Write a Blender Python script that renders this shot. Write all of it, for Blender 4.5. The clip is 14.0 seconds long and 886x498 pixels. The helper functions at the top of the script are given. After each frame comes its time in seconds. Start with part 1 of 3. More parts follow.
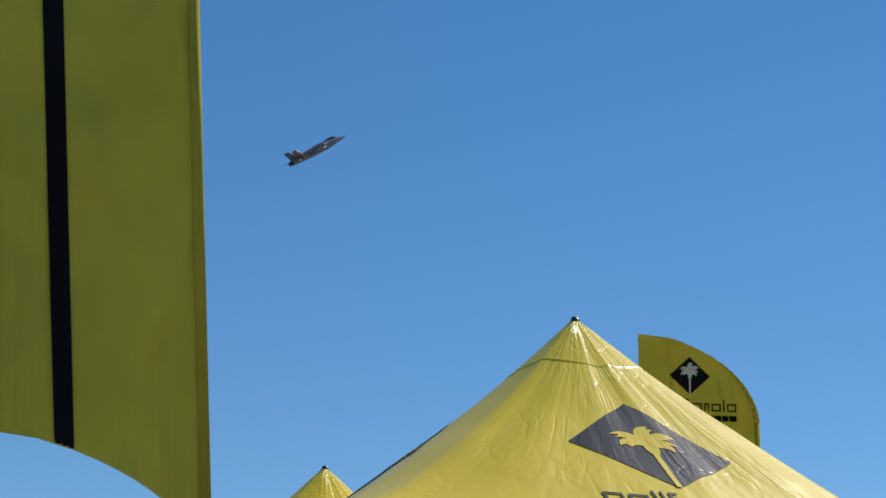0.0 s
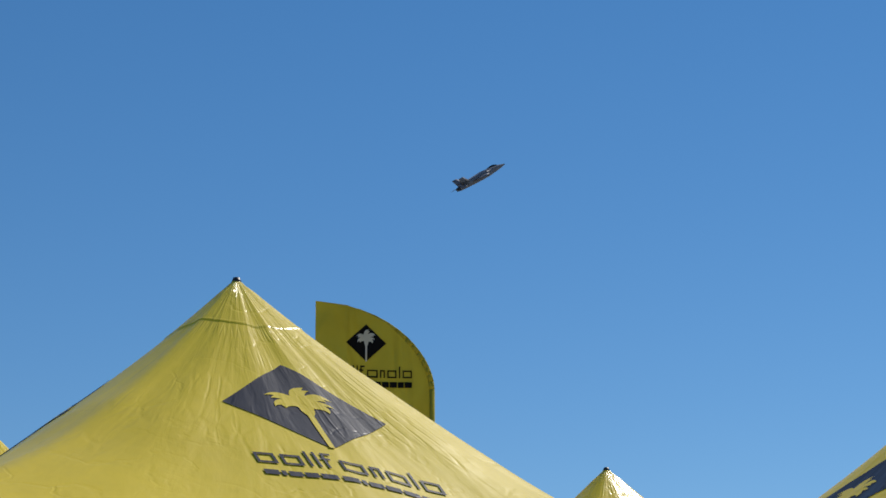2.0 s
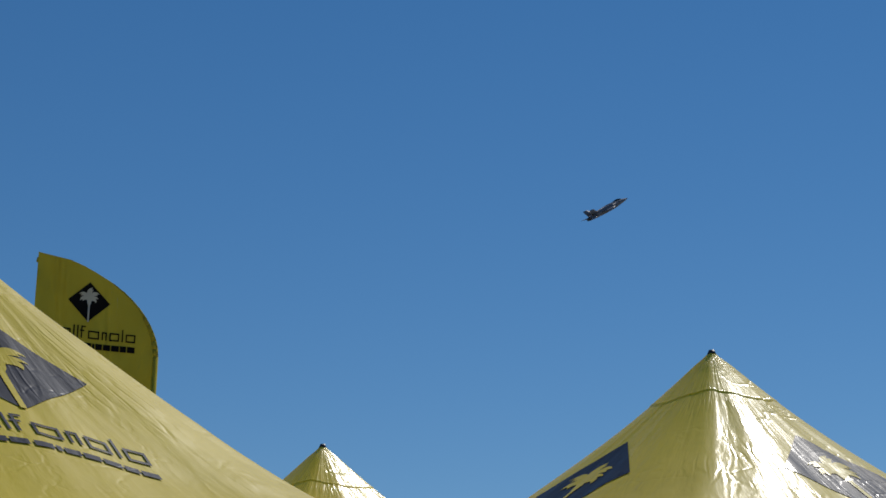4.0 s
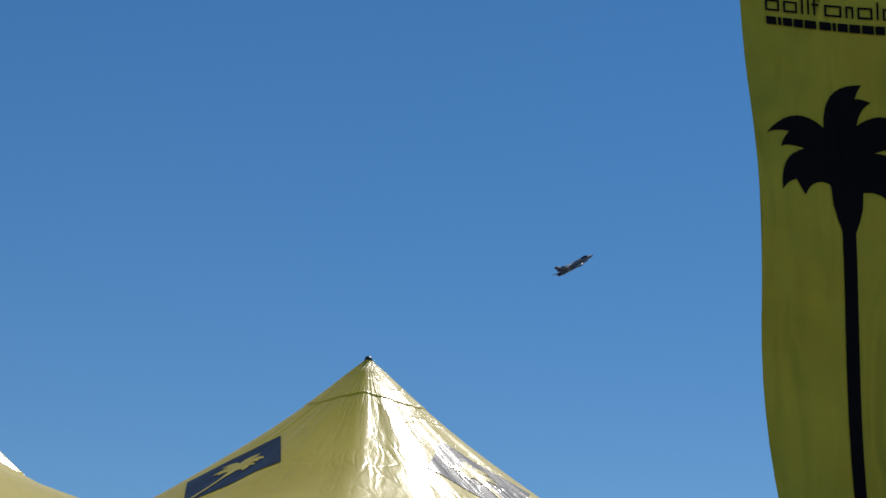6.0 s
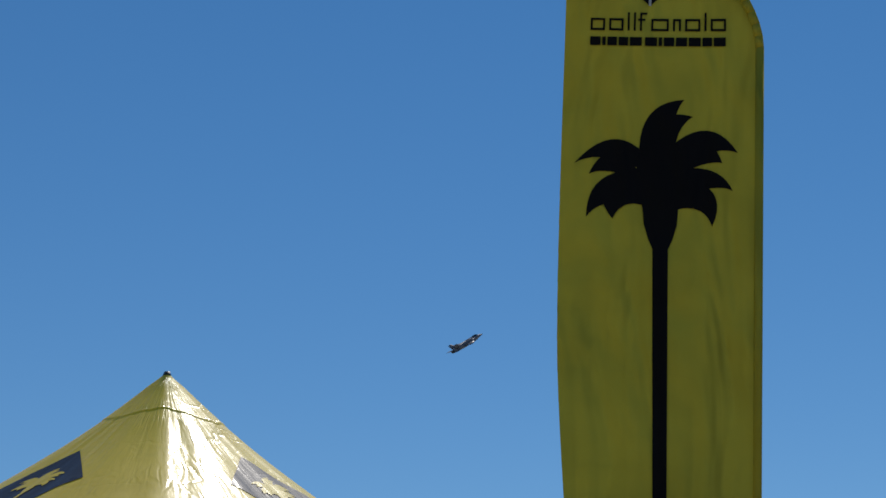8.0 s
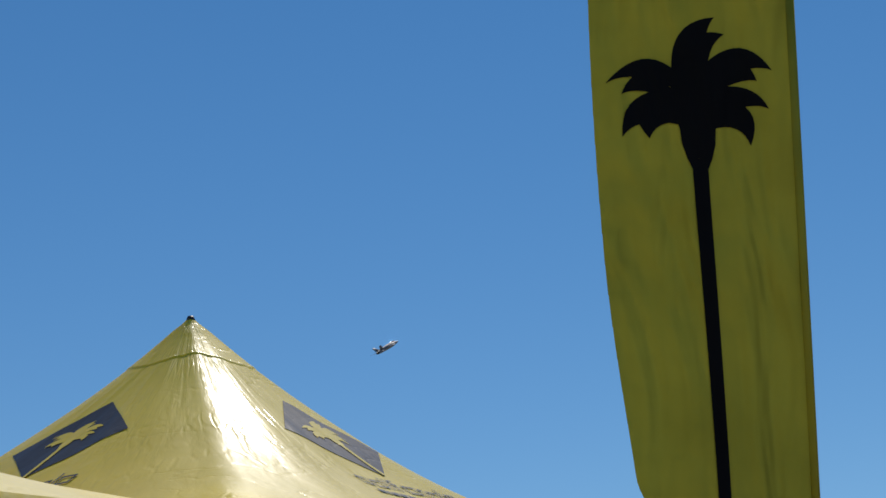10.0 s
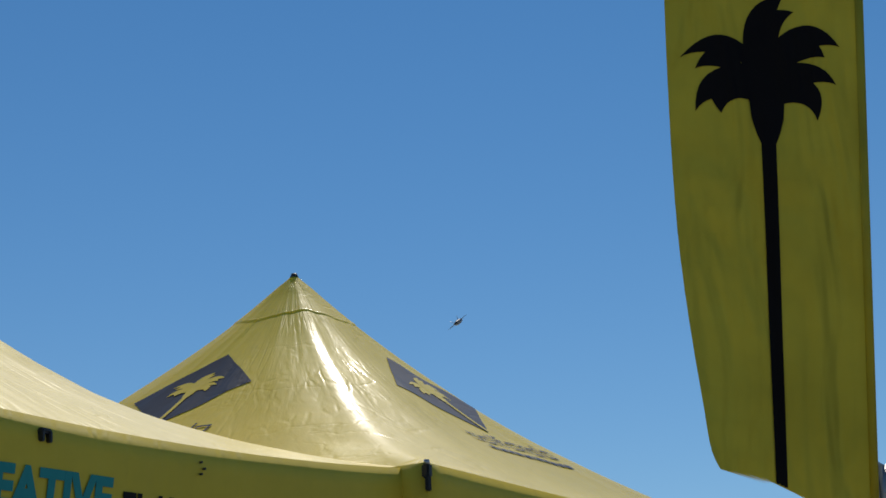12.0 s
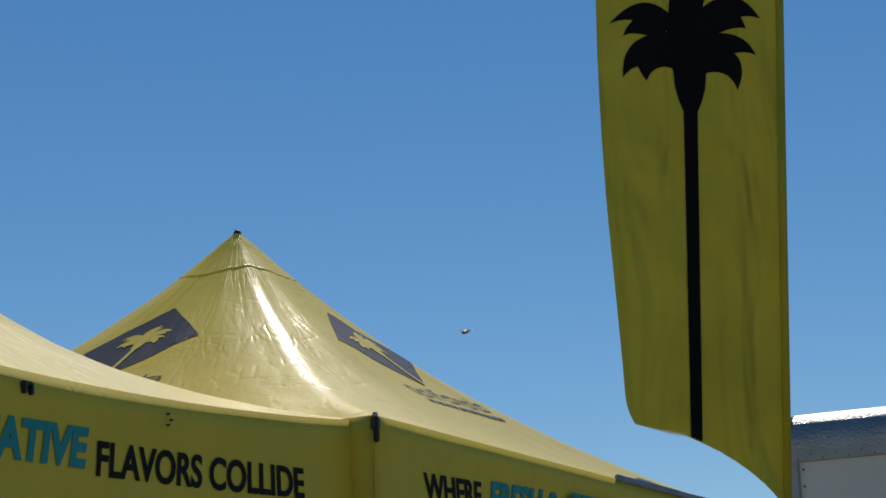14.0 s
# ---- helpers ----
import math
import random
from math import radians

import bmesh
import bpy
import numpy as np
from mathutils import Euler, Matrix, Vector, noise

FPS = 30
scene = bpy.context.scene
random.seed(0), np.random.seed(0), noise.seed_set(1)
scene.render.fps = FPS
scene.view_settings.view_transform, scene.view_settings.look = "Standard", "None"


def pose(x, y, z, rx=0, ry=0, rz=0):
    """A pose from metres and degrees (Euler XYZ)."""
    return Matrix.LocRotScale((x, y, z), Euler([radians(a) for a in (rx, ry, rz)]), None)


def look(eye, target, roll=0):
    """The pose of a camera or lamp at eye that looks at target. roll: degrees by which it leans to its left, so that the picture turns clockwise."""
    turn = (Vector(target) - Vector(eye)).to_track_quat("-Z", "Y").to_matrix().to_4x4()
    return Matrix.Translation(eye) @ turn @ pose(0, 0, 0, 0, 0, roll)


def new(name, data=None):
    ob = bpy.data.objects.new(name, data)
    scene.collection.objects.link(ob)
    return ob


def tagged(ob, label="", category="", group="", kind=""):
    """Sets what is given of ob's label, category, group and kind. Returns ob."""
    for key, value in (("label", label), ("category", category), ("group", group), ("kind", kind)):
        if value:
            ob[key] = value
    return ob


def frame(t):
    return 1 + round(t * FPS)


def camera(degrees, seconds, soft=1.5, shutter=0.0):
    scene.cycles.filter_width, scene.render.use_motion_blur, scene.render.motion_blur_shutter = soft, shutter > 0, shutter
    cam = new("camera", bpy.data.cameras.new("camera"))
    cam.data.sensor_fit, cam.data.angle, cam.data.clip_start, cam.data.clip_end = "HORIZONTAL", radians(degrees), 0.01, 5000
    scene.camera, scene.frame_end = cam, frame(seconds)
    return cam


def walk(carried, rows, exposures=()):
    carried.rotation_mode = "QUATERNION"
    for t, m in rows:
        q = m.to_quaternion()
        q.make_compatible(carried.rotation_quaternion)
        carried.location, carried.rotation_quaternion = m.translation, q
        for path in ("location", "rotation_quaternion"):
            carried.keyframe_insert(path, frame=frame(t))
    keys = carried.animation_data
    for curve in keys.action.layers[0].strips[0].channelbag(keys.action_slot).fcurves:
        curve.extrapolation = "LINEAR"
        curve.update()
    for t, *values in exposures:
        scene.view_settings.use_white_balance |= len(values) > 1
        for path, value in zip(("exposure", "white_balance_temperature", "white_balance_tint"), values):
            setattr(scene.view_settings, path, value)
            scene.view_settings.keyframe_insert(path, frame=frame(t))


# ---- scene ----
# Camera: hand-held, long lens, panning from the first tent to the second
cam = camera(24.40, 14.0, soft=1.6)
PATH = [
    (0, pose(0.093, -0.325, 1.718, 108.59, -1.22, 30.34)),
    (0.5, pose(0.160, -0.273, 1.736, 108.41, -0.66, 28.28)),
    (1, pose(0.176, -0.258, 1.738, 108.34, -0.46, 26.03)),
    (1.5, pose(0.188, -0.226, 1.728, 108.14, -0.06, 23.93)),
    (2, pose(0.189, -0.226, 1.707, 107.77, 0.39, 22.11)),
    (2.2, pose(0.186, -0.219, 1.706, 107.54, 0.38, 21.62)),
    (4.3, pose(-0.054, 0.351, 1.816, 107.27, 0.43, 11.95)),
    (4.5, pose(-0.049, 0.339, 1.799, 107.34, 0.65, 10.79)),
    (5, pose(-0.066, 0.276, 1.662, 108.30, -0.45, 7.84)),
    (5.5, pose(-0.039, 0.205, 1.559, 108.93, -0.80, 5.60)),
    (6, pose(-0.041, 0.119, 1.534, 108.91, -2.10, 3.03)),
    (6.5, pose(-0.058, 0.058, 1.529, 108.88, -1.96, 0.80)),
    (7, pose(-0.093, 0.025, 1.534, 109.36, -1.30, -2.03)),
    (7.5, pose(-0.167, 0.007, 1.535, 109.72, -1.03, -3.73)),
    (8, pose(-0.253, 0.018, 1.537, 109.29, -0.69, -4.00)),
    (8.2, pose(-0.288, 0.032, 1.539, 108.86, 0.47, -3.71)),
    (10.3, pose(-1.109, 0.505, 1.547, 108.18, 2.70, -8.48)),
    (10.5, pose(-1.178, 0.496, 1.542, 108.16, 2.24, -8.72)),
    (11, pose(-1.367, 0.414, 1.534, 107.07, 2.07, -9.53)),
    (11.5, pose(-1.482, 0.285, 1.542, 105.96, 2.00, -9.94)),
    (12, pose(-1.647, 0.154, 1.571, 106.19, 1.93, -10.10)),
    (12.5, pose(-1.763, 0.055, 1.572, 106.96, 1.85, -10.34)),
    (13, pose(-1.785, -0.016, 1.577, 107.00, 1.42, -10.95)),
    (13.5, pose(-1.787, -0.086, 1.556, 106.08, 1.79, -12.06)),
    (14, pose(-1.819, -0.131, 1.535, 104.64, 1.85, -12.77)),
]
walk(cam, PATH, exposures=[(0, -0.3, 6650, 10), (1.4, -0.33, 6650, 10), (2.0, -0.47, 6620, 10), (2.2, -0.56, 6550, 10), (4.3, -1.02, 6350, 10), (5.5, -0.85, 6400, 10), (7, -0.77, 6500, 10), (8.2, -0.77, 6520, 10), (10.3, -0.68, 6650, 10), (14, -0.74, 6750, 10)])

# World: clear sky, high sun ahead of the camera
SUN_AZ, SUN_EL = 75.0, 48.0
world = bpy.data.worlds.new("world")
scene.world = world
world.use_nodes = True
wn = world.node_tree.nodes
sky = wn.new("ShaderNodeTexSky")
sky.sky_type = "NISHITA"
sky.sun_disc = False
sky.sun_elevation = radians(SUN_EL)
sky.sun_rotation = radians(90 - SUN_AZ)
sky.air_density, sky.dust_density, sky.ozone_density = 1.0, 0.0, 3.0
sky.altitude = 300
vivid = wn.new("ShaderNodeHueSaturation")
vivid.inputs["Saturation"].default_value = 1.27
world.node_tree.links.new(sky.outputs[0], vivid.inputs["Color"])
world.node_tree.links.new(vivid.outputs[0], wn["Background"].inputs[0])
wn["Background"].inputs[1].default_value = 0.125
sun = new("sun", bpy.data.lights.new("sun", "SUN"))
sun.data.energy, sun.data.angle, sun.data.color = 4.35, radians(0.53), (1.0, 0.95, 0.88)
a, e = radians(SUN_AZ), radians(SUN_EL)
sun.matrix_world = look((math.cos(a) * math.cos(e) * 50, math.sin(a) * math.cos(e) * 50, math.sin(e) * 50), (0, 0, 0))


# ---- materials ----
def material(name, colour, rough=0.5, metal=0.0, spec=0.5, vary=0.1, scale=4.0, bump=0.0, bump_scale=30.0, coat=0.0, coat_rough=0.1):
    m = bpy.data.materials.new(name)
    m.use_nodes = True
    n, l = m.node_tree.nodes, m.node_tree.links
    b = n["Principled BSDF"]
    tc = n.new("ShaderNodeTexCoord")
    big, fine = n.new("ShaderNodeTexNoise"), n.new("ShaderNodeTexNoise")
    big.inputs["Scale"].default_value, fine.inputs["Scale"].default_value = scale, scale * 14
    big.inputs["Detail"].default_value = 5
    for t in (big, fine):
        l.new(tc.outputs["Object"], t.inputs["Vector"])
    add = n.new("ShaderNodeMath")
    add.operation = "MULTIPLY_ADD"
    add.inputs[1].default_value = 0.35
    l.new(fine.outputs["Fac"], add.inputs[0])
    l.new(big.outputs["Fac"], add.inputs[2])
    ramp = n.new("ShaderNodeValToRGB")
    ramp.color_ramp.elements[0].position, ramp.color_ramp.elements[1].position = 0.4, 0.95
    ramp.color_ramp.elements[0].color = (*[c * (1 - vary) for c in colour], 1)
    ramp.color_ramp.elements[1].color = (*[min(1, c * (1 + vary)) for c in colour], 1)
    l.new(add.outputs[0], ramp.inputs[0])
    l.new(ramp.outputs[0], b.inputs["Base Color"])
    b.inputs["Roughness"].default_value = rough
    b.inputs["Metallic"].default_value = metal
    b.inputs["Specular IOR Level"].default_value = spec
    b.inputs["Coat Weight"].default_value = coat
    b.inputs["Coat Roughness"].default_value = coat_rough
    if bump:
        bt = n.new("ShaderNodeTexNoise")
        bt.inputs["Scale"].default_value, bt.inputs["Detail"].default_value = bump_scale, 6
        l.new(tc.outputs["Object"], bt.inputs["Vector"])
        bn = n.new("ShaderNodeBump")
        bn.inputs["Strength"].default_value, bn.inputs["Distance"].default_value = bump, 0.02
        l.new(bt.outputs["Fac"], bn.inputs["Height"])
        l.new(bn.outputs[0], b.inputs["Normal"])
        l.new(bn.outputs[0], b.inputs["Coat Normal"])
    return m


def vinyl(name, colour, vary=0.08, coat=0.46):
    """Coated tent cloth: saturated cloth under a crumpled glossy film, its creases running down the roof."""
    m = material(name, colour, rough=0.6, spec=0.1, vary=vary, scale=1.6, coat=coat, coat_rough=0.21)
    n, l = m.node_tree.nodes, m.node_tree.links
    b = n["Principled BSDF"]
    tc = n.new("ShaderNodeTexCoord")
    uv = n.new("ShaderNodeUVMap")
    crease = n.new("ShaderNodeTexVoronoi")
    crease.feature = "DISTANCE_TO_EDGE"
    crease.inputs["Scale"].default_value = 5.5
    warp = n.new("ShaderNodeTexNoise")
    warp.inputs["Scale"].default_value, warp.inputs["Detail"].default_value = 3.5, 4
    mix = n.new("ShaderNodeMix")
    mix.data_type = "VECTOR"
    mix.inputs["Factor"].default_value = 0.4
    l.new(tc.outputs["Object"], warp.inputs["Vector"])
    l.new(tc.outputs["Object"], mix.inputs[4])
    l.new(warp.outputs["Color"], mix.inputs[5])
    l.new(mix.outputs[1], crease.inputs["Vector"])
    soft = n.new("ShaderNodeMapRange")
    soft.inputs["From Max"].default_value = 0.07
    soft.interpolation_type = "SMOOTHSTEP"
    l.new(crease.outputs["Distance"], soft.inputs["Value"])
    # creases come and go
    patch = n.new("ShaderNodeTexNoise")
    patch.inputs["Scale"].default_value = 2.6
    l.new(tc.outputs["Object"], patch.inputs["Vector"])
    gate = n.new("ShaderNodeMapRange")
    gate.inputs["From Min"].default_value, gate.inputs["From Max"].default_value = 0.38, 0.60
    l.new(patch.outputs["Fac"], gate.inputs["Value"])
    some = n.new("ShaderNodeMath")
    some.operation = "MULTIPLY"
    l.new(soft.outputs[0], some.inputs[0])
    l.new(gate.outputs[0], some.inputs[1])
    # pulls that run down the slope
    stretch = n.new("ShaderNodeMapping")
    stretch.inputs["Scale"].default_value = (3.4, 1.1, 1)
    stretch.inputs["Rotation"].default_value = (0, 0, 0.3)
    l.new(uv.outputs[0], stretch.inputs["Vector"])
    pull = n.new("ShaderNodeTexNoise")
    pull.inputs["Scale"].default_value, pull.inputs["Detail"].default_value = 2.6, 5
    pull.inputs["Distortion"].default_value = 0.4
    l.new(stretch.outputs[0], pull.inputs["Vector"])
    both = n.new("ShaderNodeMath")
    both.operation = "MULTIPLY_ADD"
    both.inputs[1].default_value = 2.0
    l.new(pull.outputs["Fac"], both.inputs[0])
    # small sharp wrinkles, drawn out down the slope
    long = n.new("ShaderNodeMapping")
    long.inputs["Scale"].default_value = (9.0, 3.0, 1)
    long.inputs["Rotation"].default_value = (0, 0, -0.25)
    l.new(uv.outputs[0], long.inputs["Vector"])
    bend = n.new("ShaderNodeMix")
    bend.data_type = "VECTOR"
    bend.inputs["Factor"].default_value = 0.35
    l.new(long.outputs[0], bend.inputs[4])
    l.new(warp.outputs["Color"], bend.inputs[5])
    fine = n.new("ShaderNodeTexVoronoi")
    fine.feature = "DISTANCE_TO_EDGE"
    fine.inputs["Scale"].default_value = 2.4
    l.new(bend.outputs[1], fine.inputs["Vector"])
    sharp = n.new("ShaderNodeMapRange")
    sharp.inputs["From Max"].default_value, sharp.inputs["To Max"].default_value = 0.18, 0.45
    sharp.interpolation_type = "SMOOTHSTEP"
    l.new(fine.outputs["Distance"], sharp.inputs["Value"])
    patch_b = n.new("ShaderNodeTexNoise")
    patch_b.inputs["Scale"].default_value = 4.1
    l.new(tc.outputs["Object"], patch_b.inputs["Vector"])
    gate_b = n.new("ShaderNodeMapRange")
    gate_b.inputs["From Min"].default_value, gate_b.inputs["From Max"].default_value = 0.44, 0.60
    l.new(patch_b.outputs["Fac"], gate_b.inputs["Value"])
    add = n.new("ShaderNodeMath")
    add.operation = "MULTIPLY_ADD"
    l.new(sharp.outputs[0], add.inputs[0])
    l.new(gate_b.outputs[0], add.inputs[1])
    less = n.new("ShaderNodeMath")
    less.operation = "MULTIPLY"
    less.inputs[1].default_value = 0.35
    l.new(some.outputs[0], less.inputs[0])
    l.new(less.outputs[0], add.inputs[2])
    l.new(add.outputs[0], both.inputs[2])
    bn = n.new("ShaderNodeBump")
    bn.inputs["Strength"].default_value, bn.inputs["Distance"].default_value = 0.6, 0.0033
    l.new(both.outputs[0], bn.inputs["Height"])
    l.new(bn.outputs[0], b.inputs["Normal"])
    l.new(bn.outputs[0], b.inputs["Coat Normal"])
    return m


def cloth(name, colour, through_share=0.5):
    """Thin flag cloth that lets part of the sun through."""
    m = bpy.data.materials.new(name)
    m.use_nodes = True
    n, l = m.node_tree.nodes, m.node_tree.links
    n.remove(n["Principled BSDF"])
    tc = n.new("ShaderNodeTexCoord")
    big = n.new("ShaderNodeTexNoise")
    big.inputs["Scale"].default_value, big.inputs["Detail"].default_value = 3.0, 5
    l.new(tc.outputs["Object"], big.inputs["Vector"])
    ramp = n.new("ShaderNodeValToRGB")
    ramp.color_ramp.elements[0].position, ramp.color_ramp.elements[1].position = 0.3, 0.75
    ramp.color_ramp.elements[0].color = (*[c * 0.86 for c in colour], 1)
    ramp.color_ramp.elements[1].color = (*[c * 1.1 for c in colour], 1)
    l.new(big.outputs["Fac"], ramp.inputs[0])
    # world-sized folds, longer down the cloth than across it
    place = n.new("ShaderNodeMapping")
    place.inputs["Scale"].default_value = (4.2, 4.2, 1.3)
    place.inputs["Rotation"].default_value = (0, 0.25, 0)
    geo = n.new("ShaderNodeNewGeometry")
    l.new(geo.outputs["Position"], place.inputs["Vector"])
    weave = n.new("ShaderNodeTexNoise")
    weave.inputs["Scale"].default_value, weave.inputs["Detail"].default_value = 1.0, 2
    weave.inputs["Distortion"].default_value = 0.5
    l.new(place.outputs[0], weave.inputs["Vector"])
    l.new(geo.outputs["Position"], big.inputs["Vector"])
    bn = n.new("ShaderNodeBump")
    bn.inputs["Strength"].default_value, bn.inputs["Distance"].default_value = 1.0, 0.13
    l.new(weave.outputs["Fac"], bn.inputs["Height"])
    d, t, mx = n.new("ShaderNodeBsdfDiffuse"), n.new("ShaderNodeBsdfTranslucent"), n.new("ShaderNodeMixShader")
    mx.inputs[0].default_value = through_share
    for s in (d, t):
        l.new(ramp.outputs[0], s.inputs["Color"])
        l.new(bn.outputs[0], s.inputs["Normal"])
    l.new(d.outputs[0], mx.inputs[1])
    l.new(t.outputs[0], mx.inputs[2])
    l.new(mx.outputs[0], n["Material Output"].inputs["Surface"])
    return m


YELLOW_VINYL = vinyl("yellow_vinyl", (0.93, 0.67, 0.022))
INK_VINYL = vinyl("ink_vinyl", (0.018, 0.019, 0.03), coat=0.30)
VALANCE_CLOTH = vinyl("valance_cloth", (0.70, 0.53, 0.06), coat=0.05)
TEAL_INK = material("teal_ink", (0.03, 0.30, 0.29), 0.7, spec=0.2, vary=0.12)
BLACK_INK = material("black_ink", (0.014, 0.013, 0.012), 0.7, spec=0.15)
FLAG_YELLOW = cloth("flag_yellow", (0.56, 0.475, 0.06), 0.012)
FLAG_SLEEVE = cloth("flag_sleeve", (0.42, 0.36, 0.05), 0.012)
FLAG_BLACK = cloth("flag_black", (0.012, 0.012, 0.014), 0.0)
FLAG_WHITE = cloth("flag_white", (0.7, 0.7, 0.68), 0.3)
POLE_GREY = material("pole_grey", (0.05, 0.05, 0.055), 0.4, metal=0.3)
STEEL = material("steel", (0.45, 0.46, 0.47), 0.35, metal=0.9)
BLACK_PLASTIC = material("black_plastic", (0.02, 0.02, 0.022), 0.45)
CONCRETE = material("concrete", (0.27, 0.245, 0.205), 0.9, vary=0.2, scale=0.7, bump=0.6, bump_scale=60)
WHITE_PANEL = material("white_panel", (0.66, 0.64, 0.57), 0.4, vary=0.06, scale=1.2)
BRIGHT_RAIL = material("bright_rail", (0.40, 0.39, 0.37), 0.42, metal=0.85, vary=0.15, scale=2, bump=0.7, bump_scale=40)
DULL_RAIL = material("dull_rail", (0.36, 0.36, 0.35), 0.55, metal=0.5)
RIVET = material("rivet", (0.16, 0.16, 0.16), 0.5, metal=0.6)
JET_GREY = material("jet_grey", (0.16, 0.17, 0.20), 0.55, spec=0.35, vary=0.1, scale=0.6)
JET_DARK = material("jet_dark", (0.03, 0.03, 0.032), 0.5, metal=0.4)
CANOPY = material("canopy_tint", (0.05, 0.045, 0.03), 0.06, metal=0.6)
RUBBER = material("rubber", (0.02, 0.02, 0.02), 0.8)


def obj(name, verts, faces, mats, parent=None, label="", smooth=True, index=None):
    me = bpy.data.meshes.new(name)
    me.from_pydata(verts, [], faces)
    for m in (mats if isinstance(mats, (list, tuple)) else [mats]):
        me.materials.append(m)
    if index:
        me.polygons.foreach_set("material_index", index)
    me.polygons.foreach_set("use_smooth", [smooth] * len(me.polygons))
    # roof coordinates: round the peak and down the slope
    uv = me.uv_layers.new(name="UVMap")
    co = np.array(verts, float)[[lp.vertex_index for lp in me.loops]]
    r = np.hypot(co[:, 0], co[:, 1])
    uv.data.foreach_set("uv", np.stack([np.arctan2(co[:, 1], co[:, 0]) * 1.3 + co[:, 2] * 0.05, r], 1).ravel().astype(np.float32))
    me.update()
    ob = new(name, me)
    ob.parent = parent
    if label:
        ob["label"] = label
    return ob


def part(name, bm, mat, parent=None, label="", smooth=False):
    me = bpy.data.meshes.new(name)
    bmesh.ops.recalc_face_normals(bm, faces=bm.faces)
    bm.to_mesh(me)
    bm.free()
    me.materials.append(mat)
    me.polygons.foreach_set("use_smooth", [smooth] * len(me.polygons))
    ob = new(name, me)
    ob.parent = parent
    if label:
        ob["label"] = label
    return ob


def box(bm, x0, y0, z0, x1, y1, z1, bevel=0.0):
    r = bmesh.ops.create_cube(bm, size=1.0)
    for v in r["verts"]:
        v.co = Vector(((x0 + x1) / 2 + v.co.x * (x1 - x0), (y0 + y1) / 2 + v.co.y * (y1 - y0), (z0 + z1) / 2 + v.co.z * (z1 - z0)))
    if bevel:
        bmesh.ops.bevel(bm, geom=list({ed for v in r["verts"] for ed in v.link_edges}), offset=bevel, segments=2, affect="EDGES")


def tube(bm, p, q, r0, r1=None, seg=12):
    p, q = Vector(p), Vector(q)
    m = Matrix.Translation((p + q) / 2) @ (q - p).to_track_quat("Z", "Y").to_matrix().to_4x4()
    bmesh.ops.create_cone(bm, cap_ends=True, segments=seg, radius1=r0, radius2=r0 if r1 is None else r1, depth=(q - p).length, matrix=m)


# ---- palm mark: fronds as crescents, one unit across the crown, trunk down from (0, 0) ----
def crescent(root, over, tip, under, heel, n=10):
    """Quads of a curved leaf between an upper edge (root, over, tip) and a lower edge (heel, under, tip)."""
    def arc(p, c, q, f):
        return tuple(p[k] * (1 - f) ** 2 + 2 * c[k] * f * (1 - f) + q[k] * f * f for k in (0, 1))
    up = [arc(root, over, tip, i / n) for i in range(n + 1)]
    low = [arc(heel, under, tip, i / n) for i in range(n + 1)]
    return [(up[i], up[i + 1], low[i + 1], low[i]) for i in range(n)]


def palm(trunk_to):
    """Convex pieces of a palm, its crown over (0, 0), its trunk down to y = trunk_to."""
    q = []
    # crown: one frond upright, two arching to each side, most with a second tooth
    q += crescent((-0.133, 0.52), (-0.155, 0.86), (0.14, 0.874), (0.06, 0.80), (0.06, 0.52))
    q += crescent((-0.02, 0.75), (0.08, 0.81), (0.193, 0.774), (0.10, 0.72), (0.083, 0.58))
    q += crescent((0.06, 0.60), (0.303, 0.805), (0.47, 0.57), (0.33, 0.62), (0.06, 0.46))
    q += crescent((0.20, 0.66), (0.33, 0.64), (0.375, 0.508), (0.29, 0.53), (0.08, 0.42))
    q += crescent((0.08, 0.46), (0.36, 0.52), (0.44, 0.35), (0.36, 0.40), (0.08, 0.30))
    q += crescent((0.12, 0.42), (0.43, 0.38), (0.315, 0.143), (0.26, 0.29), (0.06, 0.22))
    q += crescent((-0.10, 0.55), (-0.30, 0.744), (-0.53, 0.49), (-0.37, 0.58), (-0.08, 0.44))
    q += crescent((-0.26, 0.60), (-0.40, 0.53), (-0.44, 0.425), (-0.35, 0.48), (-0.08, 0.38))
    q += crescent((-0.08, 0.46), (-0.46, 0.47), (-0.45, 0.173), (-0.36, 0.31), (-0.06, 0.24))
    q += crescent((-0.38, 0.32), (-0.34, 0.22), (-0.29, 0.166), (-0.24, 0.29), (-0.06, 0.25))
    half = ((0, 0.047), (0.06, 0.075), (0.14, 0.10), (0.23, 0.108), (0.31, 0.135), (0.42, 0.155), (0.54, 0.135), (0.62, 0.08))
    for (y0, r0), (y1, r1) in zip(half, half[1:]):
        q.append(((-r0, y0), (r0, y0), (r1, y1), (-r1, y1)))
    n = max(2, int((0 - trunk_to) / 0.12))
    for i in range(n):
        y0, y1 = trunk_to * (i + 1) / n, trunk_to * i / n
        r0, r1 = 0.047 - 0.007 * (i + 1) / n, 0.047 - 0.007 * i / n
        q.append(((-r0, y0), (r0, y0), (r1, y1), (-r1, y1)))
    return [[np.array(p, float) for p in f] for f in q]


